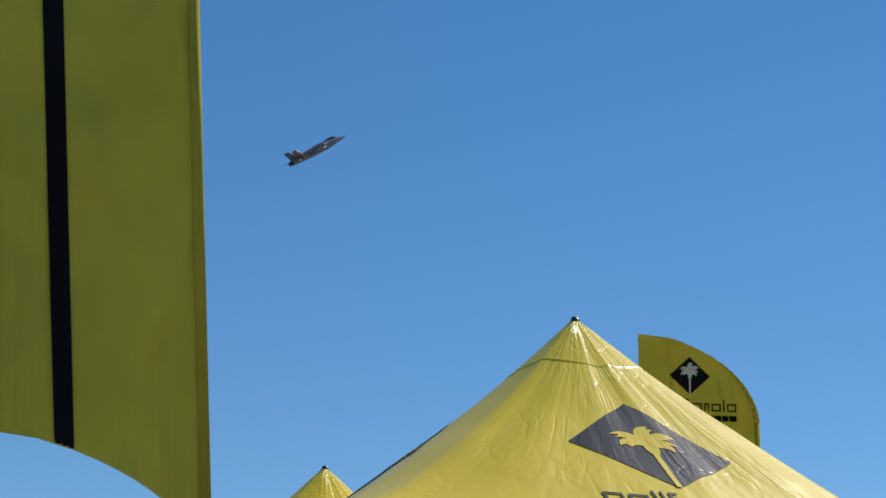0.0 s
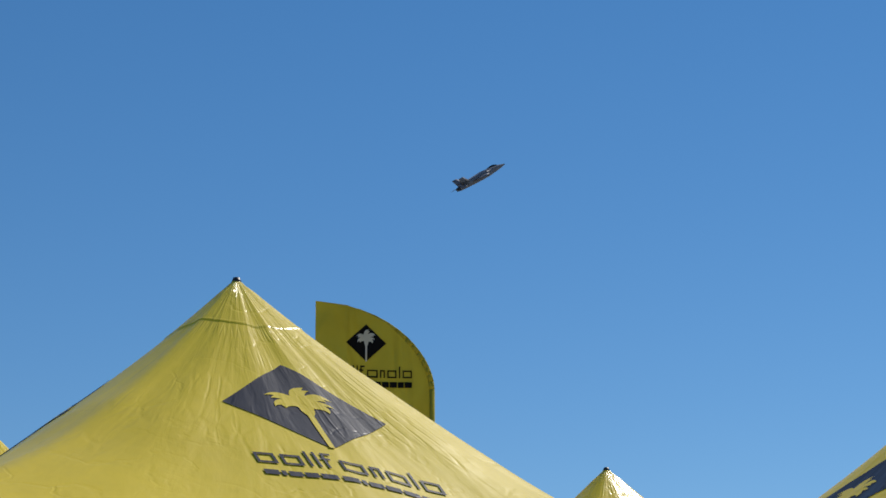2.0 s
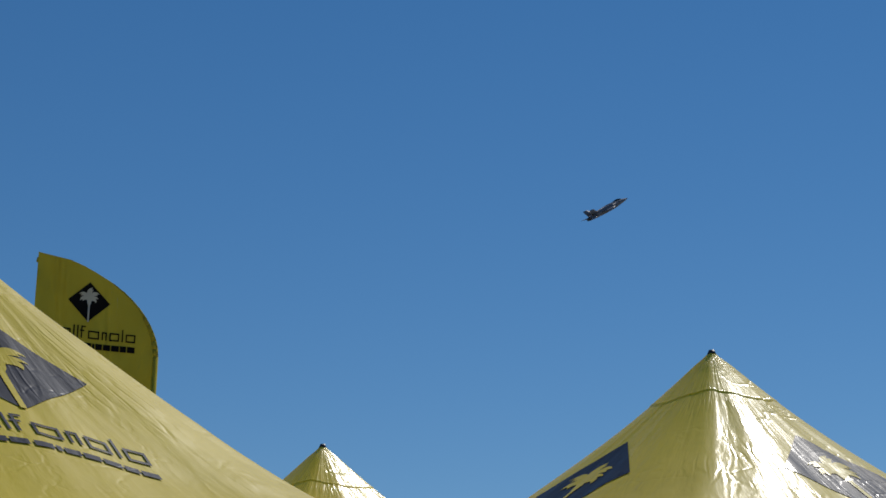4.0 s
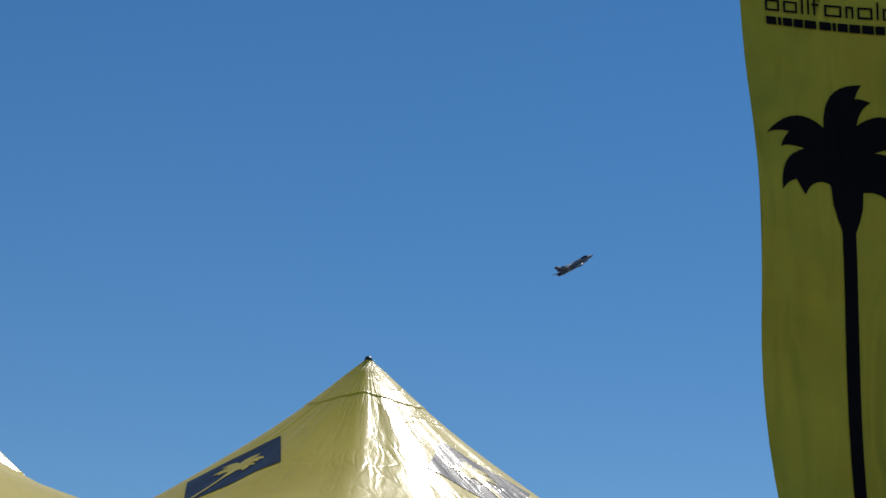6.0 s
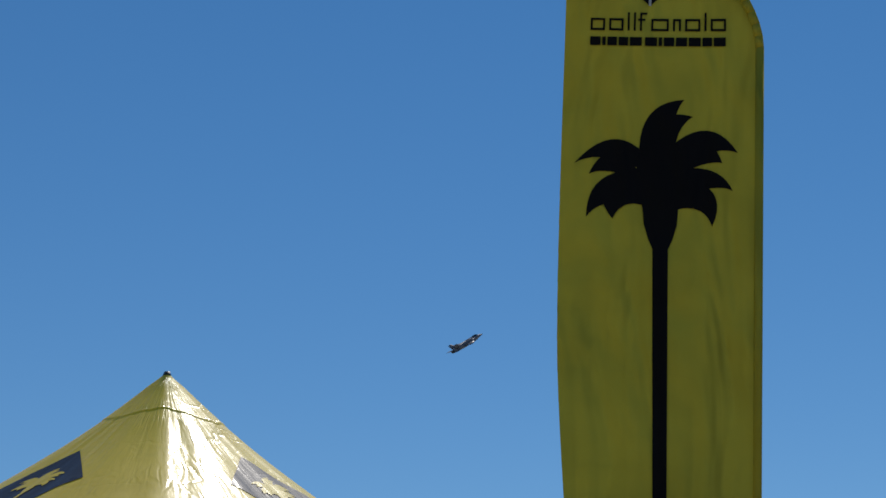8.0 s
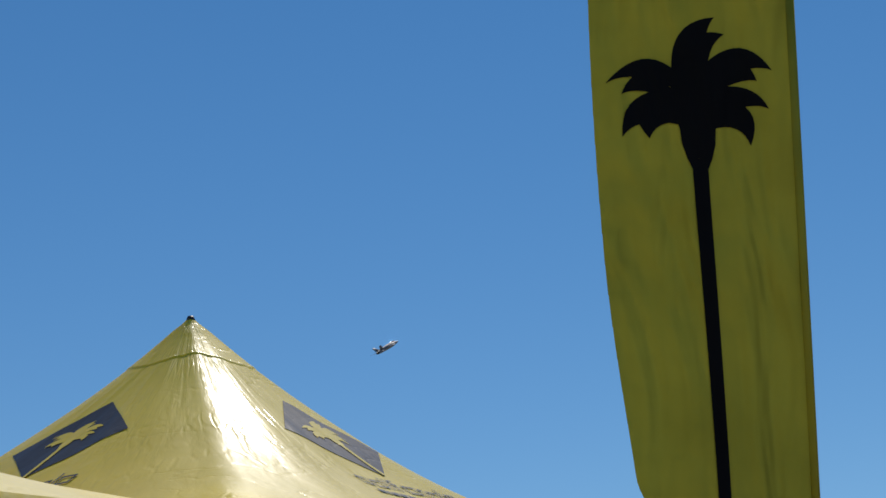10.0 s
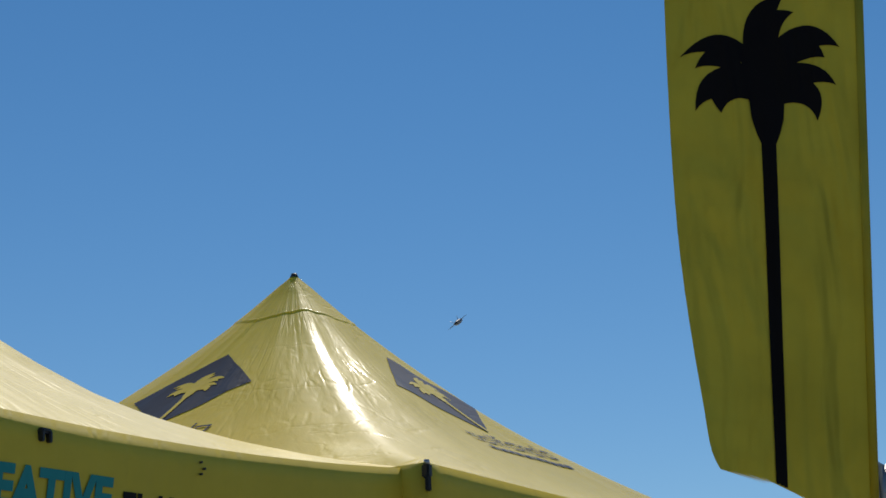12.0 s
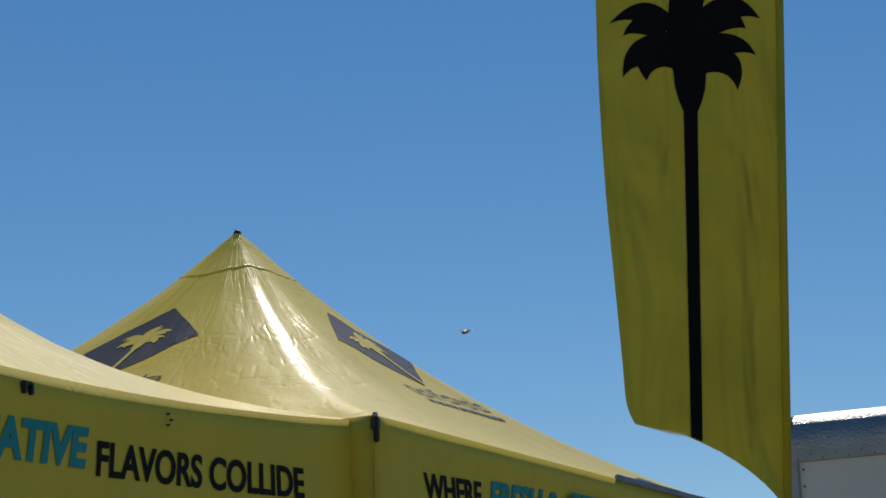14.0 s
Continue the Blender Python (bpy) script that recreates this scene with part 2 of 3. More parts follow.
# two lines of a trade name as plain shapes: thin frames and strokes (width, tall), then solid blocks; widths in hundredths of a palm
THIN_LINE = ((9, 0), (9, 0), (1.3, 1), (1.3, 1), (4.5, 1), (11, 0), (5, 0), (9.5, 0), (1.3, 1), (9.5, 0))
BOLD_LINE = (6.5, 2.2, 6, 6, 7.5, 0, 7.5, 2.2, 6.5, 7, 7.5, 6, 7.5)


def name_bars():
    """Rectangles (x0, y0, x1, y1), in palm units about the middle; y runs up from the lower line's foot."""
    out, t = [], 0.013
    gap = (84.5 - sum(w for w, _ in THIN_LINE)) / 9
    x = -45.5
    for w, tall in THIN_LINE:
        a, b = x / 100, (x + w) / 100
        if tall:
            out.append((a, 0.09, a + t, 0.20))
            if w > 2:
                out += [(a + t, 0.187, b, 0.20), (a - 0.012, 0.150, b - 0.012, 0.163)]
        else:
            out += [(a, 0.09, a + t, 0.163), (a + t, 0.150, b - t, 0.163), (b - t, 0.09, b, 0.163)]
            if w > 9.2 or w == 9:
                out.append((a + t, 0.09, b - t, 0.103))
        x += w + gap
    gap = (84.5 - sum(BOLD_LINE)) / 12
    x = -45.5
    for w in BOLD_LINE:
        if w:
            out.append((x / 100, 0.0, (x + w) / 100, 0.052))
        x += w + gap
    return out


def clipped(poly, axis, lo, hi):
    """A convex polygon cut to lo..hi along one axis."""
    for bound, sign in ((lo, 1), (hi, -1)):
        out = []
        for i, p in enumerate(poly):
            r = poly[i - 1]
            dp, dr = (p[axis] - bound) * sign, (r[axis] - bound) * sign
            if (dp >= 0) != (dr >= 0):
                out.append(r + (p - r) * dr / (dr - dp))
            if dp >= 0:
                out.append(p)
        poly = out
        if len(poly) < 3:
            return []
    return poly


# ---- ground ----
obj("ground", [(-900, -900, 0), (900, -900, 0), (900, 2400, 0), (-900, 2400, 0)], [(0, 1, 2, 3)], CONCRETE, smooth=False)
tagged(bpy.data.objects["ground"], "pale weathered concrete apron under the tents", "ground", kind="structure")

# ---- tents ----
HALF, EAVE, PEAK = 1.525, 2.56, 3.69


SAG = [0.0, (), 2.5, 0.0]


def roof_z(x, y, seed=0.0):
    """Height of the taut roof over its own centre: straight ridges, hollow sides, softly rounded ridges."""
    ax, ay = abs(x), abs(y)
    m = max(ax, ay) / HALF
    if m < 1e-6:
        return PEAK
    n = 2.35 + 5.5 * m ** 1.4
    s = ((ax ** n + ay ** n) ** (1 / n)) / HALF
    s = min(1, s + (m - s) * min(1, m) ** 4)
    z = EAVE + (PEAK - EAVE) * (1 - 1.38 * s + 0.38 * s * s)
    z -= SAG[0] * (1 - (min(ax, ay) / HALF) ** 2) * s ** 3
    # the front ridge hangs in a hollow line
    if x > 0 and y > 0 and SAG[1]:
        z += float(np.interp(m, (0, 0.25, 0.4, 0.54, 0.65, 0.74, 0.85, 1), (0, *SAG[1], 0))) * (min(ax, ay) / max(ax, ay)) ** SAG[2]
        # and the cloth beside it sinks between the ridge and the middle of the side
        share = min(ax, ay) / max(ax, ay)
        z -= SAG[3] * 4 * share * (1 - share) * float(np.interp(m, (0.25, 0.42, 0.65, 0.75, 1), (0, 0.4, 1, 0.9, 0)))
    # folds that run down from the peak, and slack near the eaves
    ang, r = math.atan2(y, x), math.hypot(x, y)
    fold = noise.noise((math.cos(ang) * 6 + seed, math.sin(ang) * 6, r * 0.8)) * 0.009 * math.sin(math.pi * min(1, s)) ** 0.7
    slack = noise.noise((x * 2.3 + seed, y * 2.3, 3.0)) * 0.010 * s * (1 - s) * 4
    # crest where the cloth is drawn over the ridge bars
    z += 0.013 * math.exp(-((ax - ay) / (0.04 + 0.08 * m)) ** 2) * math.sin(math.pi * min(1, m * 1.05)) ** 0.5 * (m > 0.03)
    # pleats that gather in the corners
    cx, cy = HALF - ax, HALF - ay
    away = math.hypot(cx, cy)
    pleat = 0.016 * math.exp(-away / 0.22) * math.sin(9 * math.atan2(cy, cx + 1e-6) + seed) * min(1, away / 0.06) * min(1, cx / 0.02, cy / 0.02)
    return z + (fold + slack) * (m > 0.02) + pleat


def rings(m0, m1, count, around, lift, seed, square=True):
    verts, faces = [], []
    for i in range(count + 1):
        m = m0 + (m1 - m0) * i / count
        for k in range(around):
            ang = 2 * math.pi * k / around + math.pi / 4
            # square rings, denser towards the ridges
            c, s = math.cos(ang), math.sin(ang)
            q = HALF * m / max(abs(c), abs(s)) if square else HALF * m * 1.12
            verts.append((c * q, s * q, roof_z(c * q, s * q, seed) + lift))
    for i in range(count):
        for k in range(around):
            a, b = i * around + k, i * around + (k + 1) % around
            faces.append((a, a + around, b + around, b))
    return verts, faces


def face_point(side, rho, lat, lift, seed):
    """A point of a roof side: rho out from the centre, lat to the right as one faces that side."""
    c, s = ((1, 0), (0, -1), (-1, 0), (0, 1))[side]
    x, y = c * rho - s * lat, s * rho + c * lat
    return (x, y, roof_z(x, y, seed) + lift)


def roof_mark(side, seed, parent):
    """Dark diamond with a palm left yellow, and two lines of writing as bars, printed on one roof side."""
    lo, hi, half = 0.414, 0.835, 0.262
    n = 18
    verts, faces = [], []
    for i in range(n + 1):
        for j in range(n + 1):
            # the diamond's own two directions
            a, b = i / n, j / n
            rho = lo + (hi - lo) * (a + b) / 2
            verts.append(face_point(side, rho, (a - b) * half, 0.0025, seed))
    for i in range(n):
        for j in range(n):
            faces.append((i * (n + 1) + j, (i + 1) * (n + 1) + j, (i + 1) * (n + 1) + j + 1, i * (n + 1) + j + 1))
    obj("diamond", verts, faces, INK_VINYL, parent, "dark blue-grey printed diamond")
    verts, faces = [], []
    for k, q in enumerate(palm(-1.01)):
        s0 = len(verts)
        for p in q:
            rho = 0.668 - p[1] * 0.165
            verts.append(face_point(side, rho, p[0] * 0.225, 0.0040 + 0.00001 * k, seed))
        faces.append(tuple(range(s0, len(verts))))
    obj("palm_print", verts, faces, YELLOW_VINYL, parent, "yellow palm silhouette")
    # two lines of writing
    verts, faces = [], []
    for x0, y0, x1, y1 in name_bars():
        # the lower line is light here
        y0, y1 = (0.006, 0.040) if y0 == 0 else (y0, y1)
        s0 = len(verts)
        for i in range(3):
            lat = (x0 + (x1 - x0) * i / 2 + 0.06) * 0.68
            verts.extend((face_point(side, 1.016 - y1 * 0.72, lat, 0.004, seed), face_point(side, 1.016 - y0 * 0.72, lat, 0.004, seed)))
        for i in range(2):
            faces.append((s0 + 2 * i, s0 + 2 * i + 2, s0 + 2 * i + 3, s0 + 2 * i + 1))
    tagged(obj("lettering", verts, faces, INK_VINYL, parent, "two lines of dark printed lettering"), kind="stuff")


def valance_out(lat, h, side, seed):
    """How far the hanging cloth stands out from the tent's middle: a rolled top edge, then slack waves."""
    return HALF + 0.012 * math.sin(math.pi * min(1, h * 6)) + h * noise.noise((lat * 1.7 + seed, side * 4.0, h * 1.2)) * 0.03


def tent(x, y, turn, seed, marks=(0, 1, 2, 3), sag=0.0, slack=(), hollow=0.0, clips=()):
    """A square pop-up tent of coated cloth; +x is its front."""
    SAG[0], SAG[1], SAG[2], SAG[3] = sag, slack, 2.5, hollow
    t = new("canopy_tent")
    t.matrix_world = pose(x, y, 0, 0, 0, turn)
    v, f = rings(0.004, 1.0, 48, 240, 0.0, seed)
    obj("roof", v, f, YELLOW_VINYL, t)
    v, f = rings(0.004, 0.135, 8, 96, 0.0025, seed, False)
    obj("peak_cap", v, f, YELLOW_VINYL, t, "reinforcing cap sewn over the peak")
    # hem of the cap, a little rope of doubled cloth
    v, f = [], []
    for k in range(96):
        ang = 2 * math.pi * k / 96
        c, s = math.cos(ang), math.sin(ang)
        for m, h in ((0.130, 0.0022), (0.133, 0.0038), (0.137, 0.003), (0.139, 0.0)):
            q = HALF * m * 1.12
            v.append((c * q, s * q, roof_z(c * q, s * q, seed) + h))
    for k in range(96):
        for i in range(3):
            a0, b0 = k * 4 + i, ((k + 1) % 96) * 4 + i
            f.append((a0, a0 + 1, b0 + 1, b0))
    obj("cap_hem", v, f, YELLOW_VINYL, t)
    bm = bmesh.new()
    tube(bm, (0, 0, PEAK - 0.022), (0, 0, PEAK + 0.002), 0.021, 0.011, 12)
    part("finial", bm, BLACK_PLASTIC, t, "small dark cap at the very top", True)
    for side in range(4):
        c, s = ((1, 0), (0, -1), (-1, 0), (0, 1))[side]
        n, v, f = 40, [], []
        for i in range(n + 1):
            lat = -HALF + 2 * HALF * i / n
            for j in range(9):
                h = j / 8
                # rolled top edge, then hanging cloth with slack waves
                out = valance_out(lat, h, side, seed)
                z = EAVE - sag * (1 - (lat / HALF) ** 2) - 0.42 * h + (0.004 if j == 0 else 0)
                v.append((c * out - s * lat, s * out + c * lat, z))
        for i in range(n):
            for j in range(8):
                f.append((i * 9 + j, i * 9 + j + 1, (i + 1) * 9 + j + 1, (i + 1) * 9 + j))
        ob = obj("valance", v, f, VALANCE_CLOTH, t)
        sol = ob.modifiers.new("thick", "SOLIDIFY")
        sol.thickness = 0.003
        if side in marks:
            roof_mark(side, seed, t)
    for sx in (-1, 1):
        for sy in (-1, 1):
            bm = bmesh.new()
            box(bm, sx * 1.47 - 0.025, sy * 1.47 - 0.025, 0, sx * 1.47 + 0.025, sy * 1.47 + 0.025, EAVE - 0.03, 0.004)
            part("leg", bm, STEEL, t)
            if (sx, sy) not in clips:
                continue
            bm = bmesh.new()
            box(bm, sx * 1.532 - 0.012, sy * 1.532 - 0.012, EAVE - 0.042, sx * 1.532 + 0.012, sy * 1.532 + 0.012, EAVE - 0.002, 0.005)
            clip = part("corner_clip", bm, BLACK_PLASTIC, t, "black plastic corner fitting")
            bm = bmesh.new()
            box(bm, sx * 1.540 - 0.005, sy * 1.540 - 0.011, EAVE - 0.078, sx * 1.540 + 0.005, sy * 1.540 + 0.011, EAVE - 0.036, 0.003)
            part("strap", bm, RUBBER, clip, "short black webbing strap")
            bm = bmesh.new()
            tube(bm, (sx * 1.532, sy * 1.532, EAVE - 0.004), (sx * 1.532, sy * 1.532, EAVE + 0.009), 0.010, 0.007)
            part("stud", bm, STEEL, clip, "small bright metal stud", True)
    return t


def words(text, mat, parent, start, end, low, high, name, tilt=0.0, lean=0.0, bold=0.003, seed=0.0, sag=0.0):
    """Writing on a tent's front valance from start to end along it, its capitals from low to high."""
    cu = bpy.data.curves.new(name, "FONT")
    cu.body, cu.size, cu.shear, cu.offset, cu.extrude = text, 0.125, lean, bold, 0.001
    tmp = bpy.data.objects.new("tmp", cu)
    scene.collection.objects.link(tmp)
    dg = bpy.context.evaluated_depsgraph_get()
    me = bpy.data.meshes.new_from_object(tmp.evaluated_get(dg))
    bpy.data.objects.remove(tmp)
    xs, ys = [v.co.x for v in me.vertices], [v.co.y for v in me.vertices]
    kx, ky = (end - start) / (max(xs) - min(xs)), (high - low) / (max(ys) - min(ys))
    x0, y0 = min(xs), min(ys)
    # letter x runs to the reader's right (tent +y), letter y up
    for v in me.vertices:
        lat = start + (v.co.x - x0) * kx
        z = low + (v.co.y - y0) * ky + (lat - start) * tilt
        h = (EAVE - sag * (1 - (lat / HALF) ** 2) - z) / 0.42
        v.co = Vector((valance_out(lat, h, 0, seed) + 0.003 + max(0, v.co.z), lat, z))
    me.materials.clear()
    me.materials.append(mat)
    ob = new(name, me)
    ob.parent = parent
    ob["label"] = "printed slogan on the valance"
    return ob


def eyelet(parent, lat, z):
    """A small black plastic hook that pokes out of the valance."""
    bm = bmesh.new()
    for dx in (-0.012, 0.012):
        box(bm, HALF, lat + dx - 0.005, z - 0.016, HALF + 0.02, lat + dx + 0.005, z + 0.008, 0.002)
    box(bm, HALF, lat - 0.017, z + 0.003, HALF + 0.02, lat + 0.017, z + 0.014, 0.004)
    part("hook", bm, BLACK_PLASTIC, parent, "small black plastic hook")
    bm = bmesh.new()
    for k in range(3):
        tube(bm, (HALF + 0.01, lat + 0.53 + 0.012 * (k % 2), z + 0.012 - 0.014 * k), (HALF + 0.018, lat + 0.53 + 0.012 * (k % 2), z + 0.012 - 0.014 * k), 0.003, 0.003, 8)
    part("pin_hole", bm, BLACK_PLASTIC, parent, "cluster of tiny dark pin holes")


tent_a = tagged(tent(-2.876, 5.537, -42.03, 0.0, sag=0.085, slack=(0.008, -0.02, -0.06, -0.075, -0.06, -0.03), hollow=0.055), "glossy yellow pop-up tent with dark palm diamonds and slogan valance", "tent", "row of yellow tents")
tent_b = tagged(tent(-0.81, 7.709, -42.03, 7.3, slack=(-0.018, -0.025, 0.008, 0.016, 0.021, 0.018), clips=((1, -1),)), "glossy yellow pop-up tent with crumpled roof beside its twin", "tent", "row of yellow tents")
tent_c = tagged(tent(-2.70, 8.99, -42.0, 13.1), "yellow pop-up tent standing behind the row", "tent", "row of yellow tents")
tent_d = tagged(tent(-4.903, 7.092, -42.0, 21.7), "yellow pop-up tent standing behind the first one", "tent", "row of yellow tents")
words("CREATIVE", TEAL_INK, tent_a, -0.245, 0.285, 2.262, 2.362, "slogan_teal", 0.03, 0.12, 0.0055, 0.0, 0.085)
words("FLAVORS COLLIDE", BLACK_INK, tent_a, 0.32, 1.209, 2.266, 2.352, "slogan_black", 0.04, seed=0.0, sag=0.085)
words("WHERE", BLACK_INK, tent_b, -1.258, -0.892, 2.343, 2.428, "slogan_black", 0.03, seed=7.3)
words("FRESH &", TEAL_INK, tent_b, -0.831, -0.33, 2.340, 2.452, "slogan_teal", 0.03, 0.12, 0.0055, 7.3)
eyelet(tent_a, 0.053, 2.439)
# painted sky reflection: a slate-blue tube where the eave's cloth mirrors the sky
SKY_SHEEN = material("sky_sheen", (0.20, 0.26, 0.36), 0.5, vary=0.12, scale=6, bump=0.3, bump_scale=20)
bm, hoops = bmesh.new(), []
for k in range(15):
    hoops.append([bm.verts.new((HALF + 0.004 + 0.012 * math.cos(g * math.pi / 5), 0.14 + k * 0.099, EAVE + 0.008 + 0.001 * math.sin(k * 1.7) + 0.012 * math.sin(g * math.pi / 5))) for g in range(10)])
for p, q in zip(hoops, hoops[1:]):
    for g in range(10):
        bm.faces.new((p[g], p[(g + 1) % 10], q[(g + 1) % 10], q[g]))
bm.faces.new(hoops[0]), bm.faces.new(hoops[-1])
part("eave_sheen", bm, SKY_SHEEN, tent_b, "slate-blue strip along the eave, painted as roof cloth reflecting the sky", True)
bm = bmesh.new()
for k in range(5):
    box(bm, HALF + 0.018, -0.27 + k * 0.07, 2.38, HALF + 0.022, -0.22 + k * 0.07, 2.47)
part("slogan_bars", bm, TEAL_INK, tent_b, "teal lettering as bars")


# ---- feather flags ----
FLAG_W, FLAG_TOP, FLAG_BEND = 0.85, 3.33, 2.68


def flag_span(v):
    """Inner and outer edge of the flag, out from the pole, at height v over its lowest corner."""
    inner = 0.0 if v < FLAG_BEND else 0.85 * (1 - math.sqrt(max(0, 1 - ((v - FLAG_BEND) / (FLAG_TOP - FLAG_BEND)) ** 2))) ** 0.9
    outer = FLAG_W
    if v < 0.33:
        outer = 0.70 * (1 - math.sqrt(max(0, 1 - (v / 0.33) ** 1.3))) + 0.02
    elif v < 0.45:
        outer = FLAG_W - 0.05 * (1 - (v - 0.33) / 0.12) ** 2
    outer -= 0.07 * max(0, 1 - v / 1.3) ** 1.5 * (v >= 0.33)
    return inner, max(outer, inner + 0.004)


def feather_flag(x, y, turn, low, seed, scale=1.0, count=1, tilt=0.0, levels=1, slant=0.0):
    """Pole and a flag of rigid patches hung on it side by side; local -x is the flag's free side, local -y the reader's side."""
    f = new("feather_flag")
    f.matrix_world = pose(x, y, 0, 0, 0, turn) @ pose(0, 0, 0, 0, tilt, 0)
    bm = bmesh.new()
    z0 = low
    pts = [(0, 0, 0.0), (0, 0, z0 + FLAG_BEND * scale)]
    for i in range(1, 13):
        v = FLAG_BEND + (FLAG_TOP - FLAG_BEND) * i / 12
        pts.append((-flag_span(v)[0] * scale, 0, z0 + v * scale))
    for i in range(len(pts) - 1):
        r = 0.011 - 0.007 * i / len(pts)
        tube(bm, pts[i], pts[i + 1], r, r, 8)
    part("pole", bm, POLE_GREY, f, "thin dark bent pole", True)
    bm = bmesh.new()
    box(bm, -0.3, -0.03, 0, 0.3, 0.03, 0.03, 0.008)
    box(bm, -0.03, -0.3, 0.004, 0.03, 0.3, 0.034, 0.008)
    part("base", bm, STEEL, f, "steel cross base")
    bands = []
    marks = []
    for q in palm(-2.4):
        marks.append((FLAG_BLACK, [np.array((0.42 - p[0] * 0.70 + slant * (p[1] + 1.9), 1.75 + p[1] * 0.79)) for p in q]))
    # small diamond with a white palm near the top
    marks.append((FLAG_BLACK, [np.array(p) for p in ((0.48, 2.88), (0.627, 3.02), (0.48, 3.16), (0.333, 3.02))]))
    for q in palm(-0.80):
        marks.append((FLAG_WHITE, [np.array((0.48 - p[0] * 0.145, 2.995 + p[1] * 0.145)) for p in q]))
    for x0, y0, x1, y1 in name_bars():
        marks.append((FLAG_BLACK, [np.array((0.42 - x * 0.70, 2.69 + y * 0.79)) for x, y in ((x0, y0), (x1, y0), (x1, y1), (x0, y1))]))
    # cloth sleeve round the pole
    bm = bmesh.new()
    sleeve = [(0, 0, z0 + 0.02)] + pts[1:]
    for i in range(len(sleeve) - 1):
        tube(bm, sleeve[i], sleeve[i + 1], 0.019 * scale, 0.019 * scale, 12)
    part("sleeve", bm, FLAG_SLEEVE, f, "darker sewn pole sleeve", True)
    step, rise = FLAG_W / count, FLAG_TOP / levels
    rows, cols = max(3, 110 // levels), 3
    for b in range(count):
        for r in range(levels):
            u0, u1 = b * step, (b + 1) * step
            lap = 0.003 + 0.009 * b / count if levels > 1 else 0
            v0, v1 = max(0, r * rise - lap), min(FLAG_TOP, (r + 1) * rise + lap)
            mid = (r + 0.5) * rise
            verts, faces, prints = [], [], {}
            for i in range(rows + 1):
                v = v0 + (v1 - v0) * i / rows
                a0, a1 = flag_span(v)
                for j in range(cols + 1):
                    u = min(max(u0 + (step + (0.007 if levels > 1 else 0.0005)) * j / cols, a0), max(a1, a0))
                    verts.append((-(u - u0) * scale, 0, (v - mid) * scale))
            for i in range(rows):
                for j in range(cols):
                    k = i * (cols + 1) + j
                    w0 = verts[k][0] - verts[k + 1][0]
                    w1 = verts[k + cols + 1][0] - verts[k + cols + 2][0]
                    if w0 + w1 > 1e-5:
                        faces.append((k, k + 1, k + cols + 2, k + cols + 1))
            if not faces:
                continue
            for n, (m, q) in enumerate(marks):
                c = clipped(q, 0, u0, u1 + 0.0006)
                c = clipped(c, 1, v0, v1) if c else c
                if not c:
                    continue
                lo, hi = min(p[1] for p in c), max(p[1] for p in c)
                cuts = max(1, int((hi - lo) / (0.06 if lo > 0.5 else 0.006)))
                for k in range(cuts):
                    d = clipped(c, 1, lo + (hi - lo) * k / cuts, lo + (hi - lo) * (k + 1) / cuts)
                    if not d:
                        continue
                    d = clipped(d, 0, flag_span(max(p[1] for p in d))[0], flag_span(min(p[1] for p in d))[1])
                    if not d:
                        continue
                    for sgn in (-1, 1):
                        pv, pf, pm = prints.setdefault(sgn, ([], [], []))
                        s0 = len(pv)
                        off = (0.0022 if m is FLAG_BLACK else 0.0032) + n * 0.000014
                        for p in d:
                            pv.append((-(p[0] - u0) * scale, sgn * off, (p[1] - mid) * scale))
                        pf.append(tuple(range(s0, len(pv))))
                        pm.append(0 if m is FLAG_BLACK else 1)
            piece = obj("flag_patch", verts, faces, FLAG_YELLOW, f)
            for pv, pf, pm in prints.values():
                tagged(obj("print", pv, pf, [FLAG_BLACK, FLAG_WHITE], piece, "black printed motif", index=pm), kind="stuff")
            bands.append((piece, b, mid))
    return f, bands, (step * scale, z0, scale)


flag_1, strips_1, wide_1 = feather_flag(-2.56, 3.51, 37.2, 2.57, 1.0, 0.76, 18, -4.6, 1, 0.02)
tagged(flag_1, "tall yellow feather flag with a black palm, backlit", "flag", "feather flags")
flag_2, strips_2, wide_2 = feather_flag(-4.75, 11.80, 21.5, 2.50, 4.0, 0.90, 18)
tagged(flag_2, "yellow feather flag with a small black diamond behind the tents", "flag", "feather flags")
flag_3, strips_3, wide_3 = feather_flag(1.398, 8.000, 0, 2.601, 2.2, 0.945, 12, 0, 25)
tagged(flag_3, "yellow feather flag with a large black palm, swaying", "flag", "feather flags")


